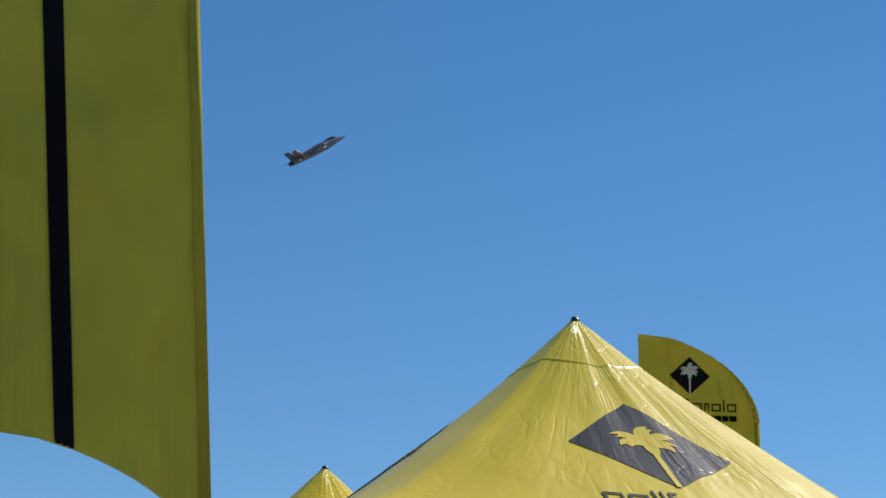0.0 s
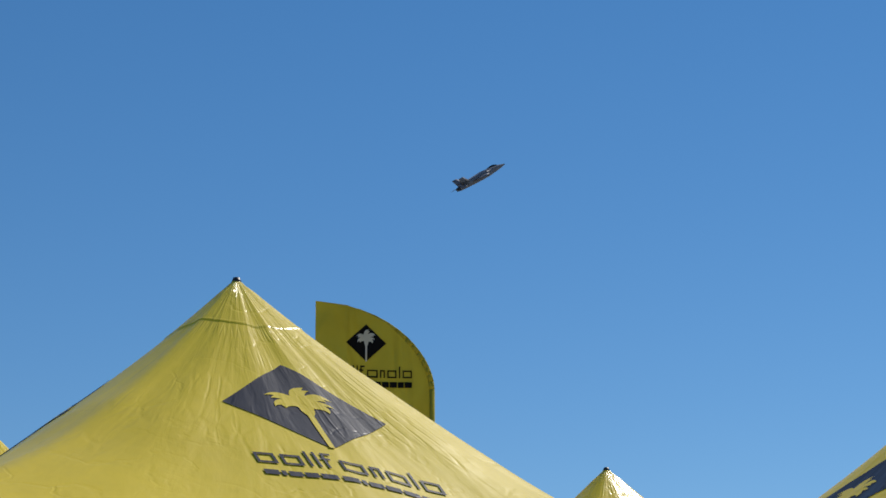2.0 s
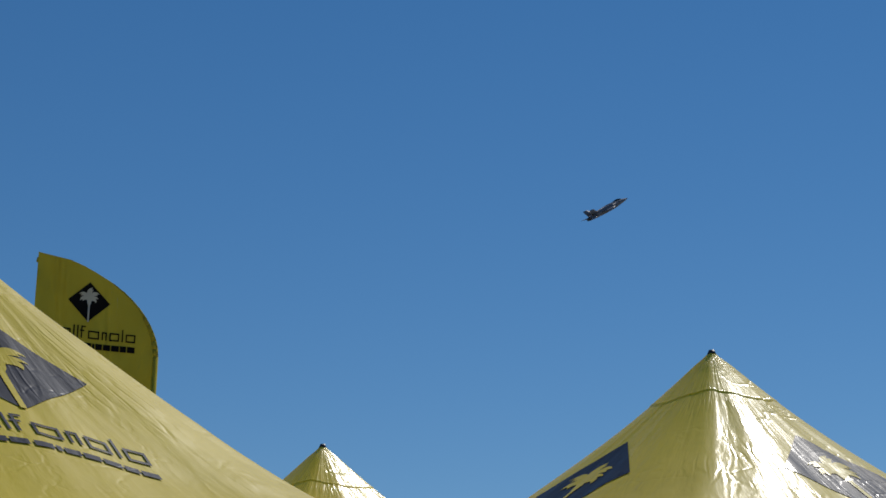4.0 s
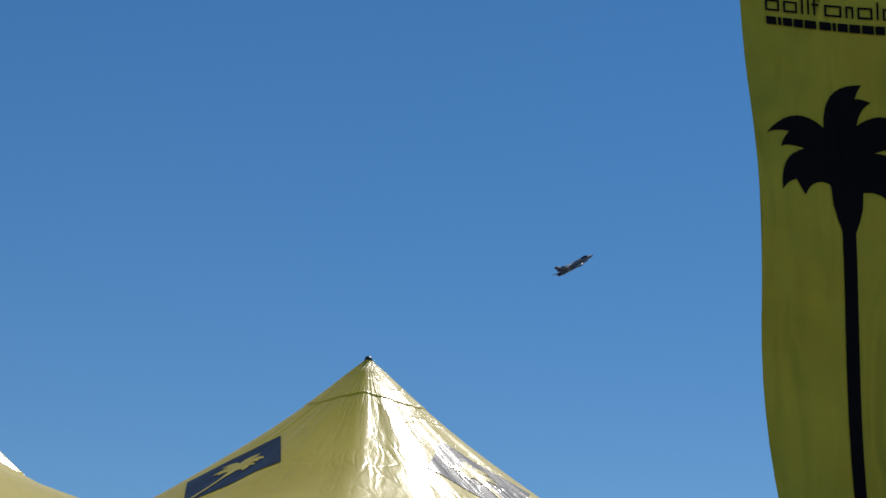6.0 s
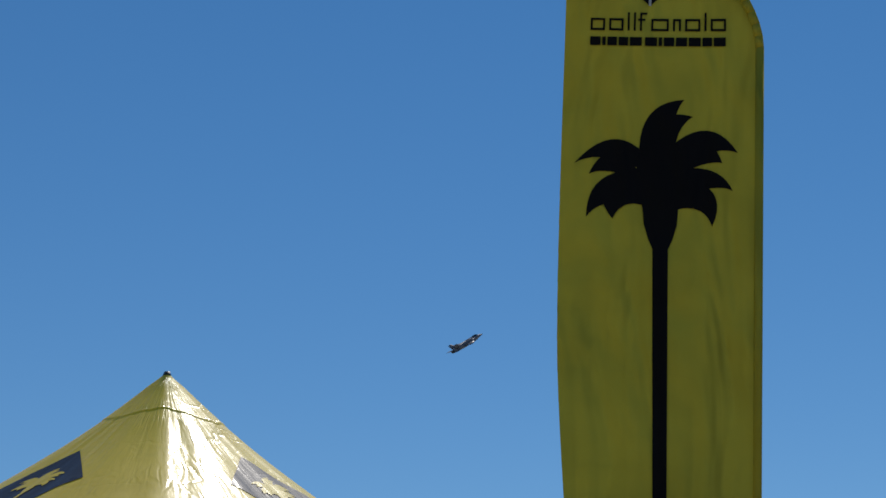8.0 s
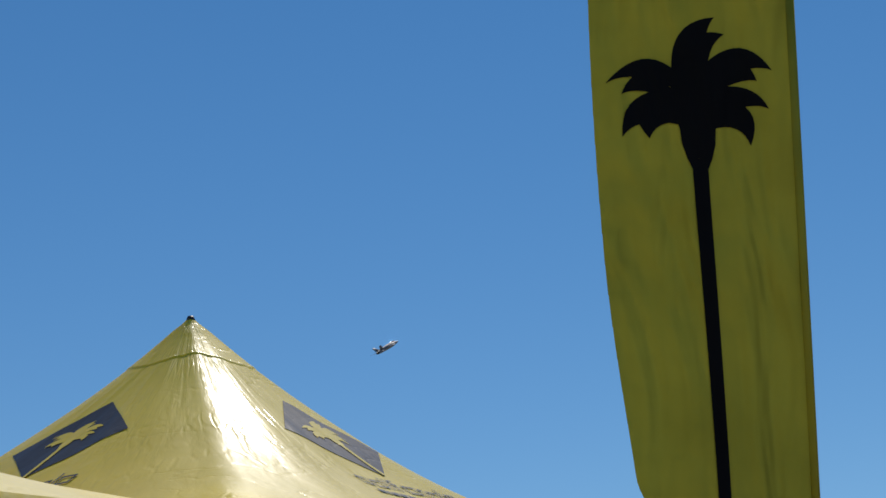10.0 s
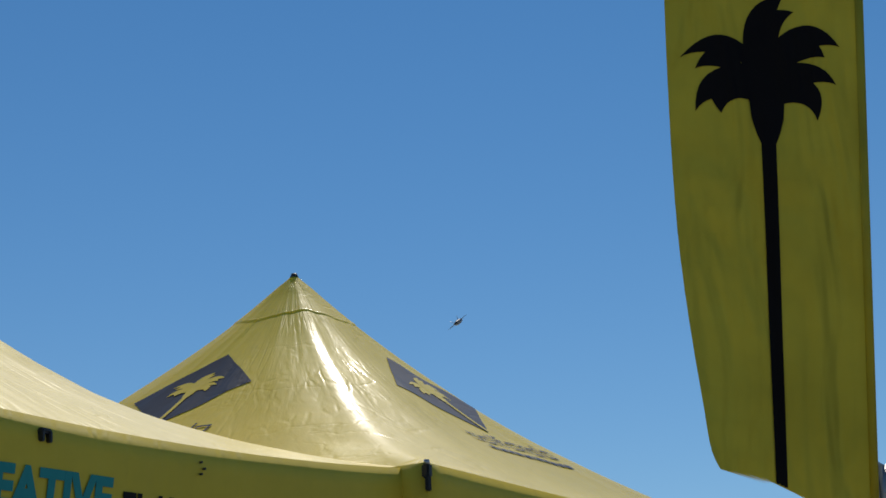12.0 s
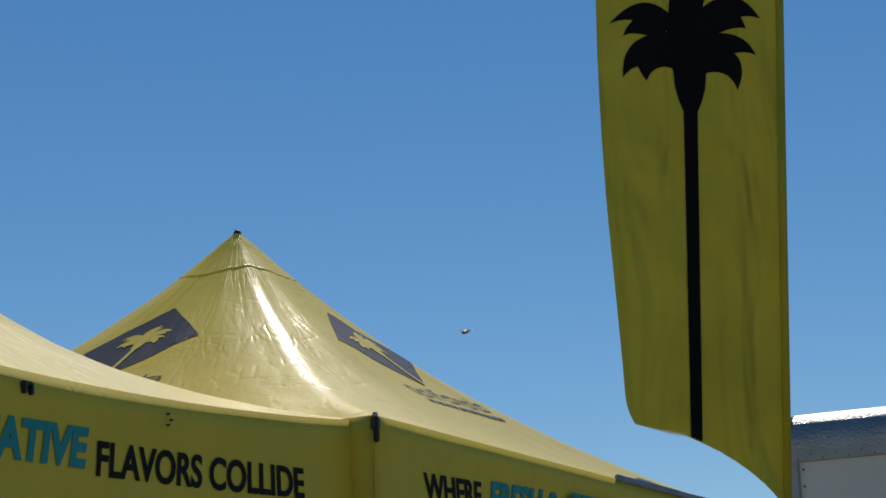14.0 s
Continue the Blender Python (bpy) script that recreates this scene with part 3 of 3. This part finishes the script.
# ---- box trailer ----
def trailer():
    t = new("box_trailer")
    t.matrix_world = pose(4.39, 14.66, 0, 0, 0, -37)
    L, D, TOP = 9.0, 2.5, 4.27
    bm = bmesh.new()
    box(bm, 0.02, 0.02, 1.0, L - 0.02, D, TOP - 0.38, 0.004)
    part("body", bm, WHITE_PANEL, t, "white riveted side panels")
    # rounded roof rail along the side
    verts, faces = [], []
    n, m = 40, 14
    for i in range(n + 1):
        x = L * i / n
        for j in range(m + 1):
            g = j / m * math.pi / 2
            verts.append((x, 0.29 - 0.29 * math.sin(g), TOP - 0.29 + 0.29 * math.cos(g)))
        verts.append((x, 0.0, TOP - 0.345))
    w = m + 2
    for i in range(n):
        for j in range(w - 1):
            faces.append((i * w + j, i * w + j + 1, (i + 1) * w + j + 1, (i + 1) * w + j))
    obj("roof_rail", verts, faces, BRIGHT_RAIL, t, "bright rolled metal roof edge")
    bm = bmesh.new()
    box(bm, 0, 0.29, TOP - 0.25, L, D, TOP - 0.002, 0.003)
    part("roof", bm, WHITE_PANEL, t)
    bm = bmesh.new()
    box(bm, -0.004, -0.012, TOP - 0.41, L, 0.02, TOP - 0.34, 0.004)
    part("side_rail", bm, DULL_RAIL, t, "dull metal band with rivets")
    bm = bmesh.new()
    box(bm, -0.03, -0.014, 1.0, 0.05, 0.03, TOP - 0.41, 0.01)
    part("corner_post", bm, DULL_RAIL, t)
    bm = bmesh.new()
    box(bm, -0.10, 0.02, TOP - 0.41, -0.002, 0.5, TOP - 0.02, 0.03)
    part("corner_cap", bm, DULL_RAIL, t, "dark rounded corner casting")
    bm = bmesh.new()
    for i in range(44):
        x = 0.05 + i * 0.2
        tube(bm, (x, -0.016, TOP - 0.395), (x, 0.0, TOP - 0.395), 0.008, 0.008, 6)
        tube(bm, (x + 0.1, -0.016, TOP - 0.36), (x + 0.1, 0.0, TOP - 0.36), 0.008, 0.008, 6)
    for k in range(7):
        for i in range(14):
            x = 0.08 + k * 1.2
            tube(bm, (x, 0.010, TOP - 0.47 - i * 0.13), (x, 0.03, TOP - 0.47 - i * 0.13), 0.01, 0.01, 6)
    tagged(part("rivets", bm, RIVET, t, "rows of small dark rivets"), kind="stuff")
    for x in (1.2, 6.6, 7.8):
        for y in (0.2, D - 0.2):
            bm = bmesh.new()
            tube(bm, (x, y - 0.14, 0.5), (x, y + 0.14, 0.5), 0.5, 0.5, 24)
            part("wheel", bm, RUBBER, t)
    bm = bmesh.new()
    box(bm, 0.2, 0.6, 0.75, L - 0.2, D - 0.6, 1.0, 0.01)
    part("chassis", bm, BLACK_PLASTIC, t)
    return t


tagged(trailer(), "white box trailer with a bright rolled metal roof edge", "trailer")


# ---- jet ----
def loft(sections, seg=20):
    """Closed skin through rounded sections (x, half width, half height, centre z, squareness)."""
    verts, faces = [], []
    for x, w, h, z, p in sections:
        for k in range(seg):
            ang = 2 * math.pi * k / seg
            c, s = math.cos(ang), math.sin(ang)
            verts.append((x, w * math.copysign(abs(c) ** p, c), z + h * math.copysign(abs(s) ** p, s)))
    for i in range(len(sections) - 1):
        for k in range(seg):
            a0, b0 = i * seg + k, i * seg + (k + 1) % seg
            faces.append((a0, b0, b0 + seg, a0 + seg))
    faces.append(tuple(range(seg)))
    faces.append(tuple(reversed(range(len(verts) - seg, len(verts)))))
    return verts, faces


def blade(root0, root1, tip1, tip0, thick):
    """A thin tapered wing: four corners, thickest at the root's middle."""
    r0, r1, t1, t0 = (Vector(p) for p in (root0, root1, tip1, tip0))
    up = (r1 - r0).cross(t0 - r0).normalized()
    verts, faces = [], []
    for a0, b0, th in ((r0, r1, thick), (t0, t1, thick * 0.35)):
        for f, h in ((0, 0), (0.3, 1), (0.7, 0.7), (1, 0), (0.7, -0.7), (0.3, -1)):
            verts.append(tuple(a0.lerp(b0, f) + up * th * h * 0.5))
    for k in range(6):
        faces.append((k, (k + 1) % 6, 6 + (k + 1) % 6, 6 + k))
    faces += [tuple(range(5, -1, -1)), tuple(range(6, 12))]
    return verts, faces


def jet():
    """Single-engine stealth fighter; nose to +x."""
    j = new("fighter_jet")
    v, f = loft([(7.85, 0.03, 0.03, -0.05, 1), (7.2, 0.3, 0.24, -0.03, 1), (6.2, 0.6, 0.48, 0.02, 0.9), (5.0, 0.85, 0.68, 0.1, 0.85), (3.6, 1.35, 0.85, 0.12, 0.8),
                 (2.4, 1.65, 0.95, 0.12, 0.75), (0.5, 1.75, 0.98, 0.12, 0.75), (-2.0, 1.7, 0.92, 0.1, 0.75), (-4.2, 1.35, 0.80, 0.06, 0.8), (-5.8, 0.78, 0.68, 0.02, 0.95), (-6.4, 0.66, 0.62, 0, 1)])
    obj("fuselage", v, f, JET_GREY, j)
    v, f = loft([(-6.3, 0.6, 0.58, 0, 1), (-6.9, 0.52, 0.5, 0, 1), (-7.25, 0.45, 0.44, 0, 1)])
    obj("nozzle", v, f, JET_DARK, j, "dark engine nozzle")
    v, f = loft([(5.9, 0.05, 0.05, 0.45, 1), (5.3, 0.36, 0.38, 0.62, 1), (4.5, 0.46, 0.56, 0.72, 1), (3.6, 0.42, 0.45, 0.82, 1), (2.4, 0.2, 0.16, 0.95, 1)], 16)
    obj("canopy", v, f, CANOPY, j, "tinted cockpit canopy")
    v, f = loft([(2.6, 0.3, 0.2, 0.85, 1), (0.5, 0.55, 0.3, 0.92, 1), (-3.0, 0.4, 0.2, 0.82, 1)], 14)
    obj("spine", v, f, JET_GREY, j)
    for s in (1, -1):
        v, f = loft([(4.1, 0.34, 0.5, 0.1, 0.6), (3.2, 0.45, 0.62, 0.1, 0.65), (1.5, 0.45, 0.66, 0.1, 0.7)], 12)
        obj("intake", [(p[0], p[1] + s * 1.4, p[2]) for p in v], f, JET_GREY, j)
        v, f = blade((2.6, s * 1.5, 0.25), (-3.1, s * 1.5, 0.22), (-2.2, s * 5.35, 0.2), (-0.5, s * 5.35, 0.2), 0.26)
        obj("wing", v, f, JET_GREY, j)
        v, f = blade((-3.9, s * 1.15, 0.1), (-6.9, s * 1.15, 0.08), (-7.6, s * 3.4, 0.05), (-6.2, s * 3.4, 0.05), 0.16)
        obj("tailplane", v, f, JET_GREY, j)
        v, f = blade((-3.4, s * 1.15, 0.6), (-6.0, s * 1.15, 0.45), (-6.5, s * 1.95, 2.35), (-5.2, s * 1.95, 2.35), 0.16)
        obj("fin", v, f, JET_GREY, j)
    return tagged(j, "dark grey single-engine fighter jet climbing away", "aircraft")


fighter = jet()


# ---- what moves ----
# the swaying flag, by seconds: turn of its cloth about the pole at five heights from its foot up, and its curl at four
HEIGHTS, CURLS = (0.2, 0.9, 1.6, 2.3, 2.8), (0.2, 1.0, 1.8, 2.6)
SWAY = [
    (5.5, (24, 27, 11, -3, 1), (7, 12, 8, -7)),
    (6, (35, 21, 23, 17, 3), (6, 5, 10, 7)),
    (6.5, (4, 2, 3, -9, -16), (-23, -29, -38, -14)),
    (7, (17, 16, -4, -17, -17), (-42, -56, -53, -3)),
    (7.5, (21, 22, 16, 0, -16), (2, 7, 18, 18)),
    (8, (11, 7, -1, -9, -11), (6, 2, -7, 3)),
    (10.5, (14, 10, 6, -1, -9), (6, -4, -5, -5)),
    (11, (12, 5, -9, -19, -32), (37, 23, 3, 10)),
    (11.5, (-2, -2, -7, -14, -15), (2, -1, -6, -3)),
    (12, (10, 4, -1, -9, -19), (28, 12, -4, 3)),
    (12.5, (-2, -1, 0, -9, -10), (-4, -10, -16, -9)),
    (13, (16, 8, 13, 5, -5), (15, 2, -5, 0)),
    (13.5, (7, 5, -1, -16, -13), (16, 11, -6, -4)),
    (14, (5, 2, -2, -7, -7), (24, 19, 4, -0)),
]
# lean of its pole: seconds, degrees forward, degrees sideways
LEAN = [(5.5, -0.8, 0.1), (6, 1.5, 0.3), (6.5, 4.4, 0.6), (7, 3.9, -0.1), (7.5, 3.9, 0.7), (8, 4.5, 1.6), (10.5, 3.9, 2.1), (11, 4.8, 1.8), (11.5, 4.7, 1.7), (12, 5.1, 1.6), (12.5, 5.6, 1.4), (13, 5.6, 1.3), (13.5, 5.7, 1.1), (14, 5.2, 1.4)]


def hang(t, v, rows, ripple, seed, count, wide):
    """Where the columns of a flag start at height v and time t, and how each is turned."""
    k = max([i for i in range(len(rows)) if rows[i][0] <= t] or [0])
    k = min(k, len(rows) - 2)
    f = min(1, max(0, (t - rows[k][0]) / (rows[k + 1][0] - rows[k][0])))
    turns = (1 - f) * np.array(rows[k][1]) + f * np.array(rows[k + 1][1])
    curls = (1 - f) * np.array(rows[k][2]) + f * np.array(rows[k + 1][2])
    # stiff cloth: its turns pass softly from height to height
    near = v + np.linspace(-0.4, 0.4, 9)
    turn, curl = float(np.interp(near, HEIGHTS, turns).mean()), float(np.interp(near, CURLS, curls).mean())
    # between the rows the wind goes on
    turn += 7 * math.sin(5.2 * t - 1.3 * v) * math.sin(math.pi * f) * min(1, max(0, rows[k + 1][0] - rows[k][0] - 0.5))
    x, y, out = 0.0, 0.0, []
    for i in range(count + 1):
        ang = turn + curl * (2 * (i + 0.5) / count - 0.7) + ripple * math.sin(3.4 * t - 6 * i / count + 0.9 * v + seed) * (0.25 + 0.75 * i / count)
        out.append((x, y, ang))
        x -= wide * math.cos(radians(ang))
        y -= wide * math.sin(radians(ang))
    return out


def wave(patches, size, count, times, rows, ripple, seed):
    """Keys the patches of a flag: each lies in the plane that the billowing cloth has at its place."""
    wide, z0, scale = size
    for v in sorted({p[2] for p in patches}):
        row = [p for p in patches if p[2] == v]
        keys = {p[1]: [] for p in row}
        for t in times:
            here = hang(t, v, rows, ripple, seed, count, wide)
            low, high = hang(t, v - 0.06, rows, ripple, seed, count, wide), hang(t, v + 0.06, rows, ripple, seed, count, wide)
            for b in keys:
                x, y, ang = here[b]
                x1, y1 = (here[b][0] + here[b + 1][0]) / 2, (here[b][1] + here[b + 1][1]) / 2
                ax = Vector((math.cos(radians(ang)), math.sin(radians(ang)), 0))
                # the cloth's own lean at the patch's middle
                up = Vector(((high[b][0] + high[b + 1][0] - low[b][0] - low[b + 1][0]) / 2, (high[b][1] + high[b + 1][1] - low[b][1] - low[b + 1][1]) / 2, 0.12 * scale)).normalized()
                ax = (ax - up * (ax.dot(up) / 2)).normalized()
                ay = up.cross(ax).normalized()
                az = ax.cross(ay)
                at = Vector((x1, y1, z0 + v * scale)) + ax * (wide / 2)
                keys[b].append((t, Matrix(((ax.x, ay.x, az.x, at.x), (ax.y, ay.y, az.y, at.y), (ax.z, ay.z, az.z, at.z), (0, 0, 0, 1)))))
        for ob, b, _ in row:
            walk(ob, keys[b])


def motions():
    walk(fighter, [
        (0, pose(-233.6, 338.4, 161.4, 13.2, -35.4, 53.0)),
        (0.5, pose(-217.4, 361.3, 161.9, 13.0, -34.4, 49.9)),
        (1, pose(-202.2, 387.7, 164.5, 12.6, -34.2, 46.7)),
        (1.5, pose(-185.7, 412.9, 167.6, 12.4, -33.9, 43.6)),
        (2, pose(-168.5, 442.4, 171.9, 12.2, -33.4, 40.4)),
        (4.3, pose(-73.1, 569.0, 187.6, 13.0, -32.5, 31.8)),
        (4.5, pose(-64.3, 577.0, 188.4, 14.3, -32.9, 30.7)),
        (5, pose(-40.3, 594.3, 200.0, 17.5, -33.9, 28.1)),
        (5.5, pose(-19.7, 610.2, 208.4, 17.7, -34.3, 25.8)),
        (6, pose(1.7, 626.3, 211.6, 16.5, -35.9, 23.9)),
        (6.5, pose(25.2, 636.5, 210.8, 16.0, -36.1, 22.0)),
        (7, pose(46.8, 650.5, 210.3, 15.3, -36.2, 20.4)),
        (7.5, pose(54.5, 675.9, 212.6, 14.5, -36.5, 20.3)),
        (8, pose(54.9, 702.5, 212.4, 12.7, -36.1, 22.5)),
        (10.3, pose(100.7, 785.9, 220.9, -14, -26, 50)),
        (10.5, pose(103.9, 793.1, 223.9, -26, -24, 60)),
        (11, pose(126.9, 813.7, 221.5, -44, -17, 71)),
        (11.5, pose(147.0, 831.2, 222.3, -44, -16, 72)),
        (12, pose(163.9, 850.0, 219.3, -37, -15, 72)),
        (12.5, pose(179.4, 873.8, 217.5, -35, -15, 72)),
        (13, pose(196.9, 891.8, 215.6, -33, -15, 72)),
        (13.5, pose(214.4, 909.6, 213.4, -24, -15, 71)),
        (14, pose(226.7, 928.7, 210.0, -13, -15, 71)),
    ])
    foot = flag_3.matrix_world.translation.copy()
    walk(flag_3, [(t, pose(foot.x, foot.y, foot.z, forward, side, 0)) for t, forward, side in [(0, *LEAN[0][1:])] + LEAN])
    beats = [0, 1, 2, 3, 4, 5] + [5.5 + k / 4 for k in range(35)]
    wave(strips_3, wide_3, 12, beats, SWAY, 2, 0.5)
    foot = flag_2.matrix_world.translation.copy()
    walk(flag_2, [(t, pose(foot.x, foot.y, foot.z, 0, 0, 21.5) @ pose(0, 0, 0, 0, side, 0)) for t, side in ((0, 0.2), (2.2, 0), (4.3, 1.2), (14, 1.2))])
    halves = [k / 2 for k in range(29)]
    calm = [(t, [4 * math.sin(1.9 * t)] * 5, [0] * 4) for t in halves]
    wave(strips_1, wide_1, 18, halves, [(t, [a + 14 for a in w], [10, 6, 4, 2]) for t, w, c in calm], 3, 0.0)
    wave(strips_2, wide_2, 18, halves, [(t, [a + 8 for a in w], c) for t, w, c in calm], 6, 2.0)


motions()
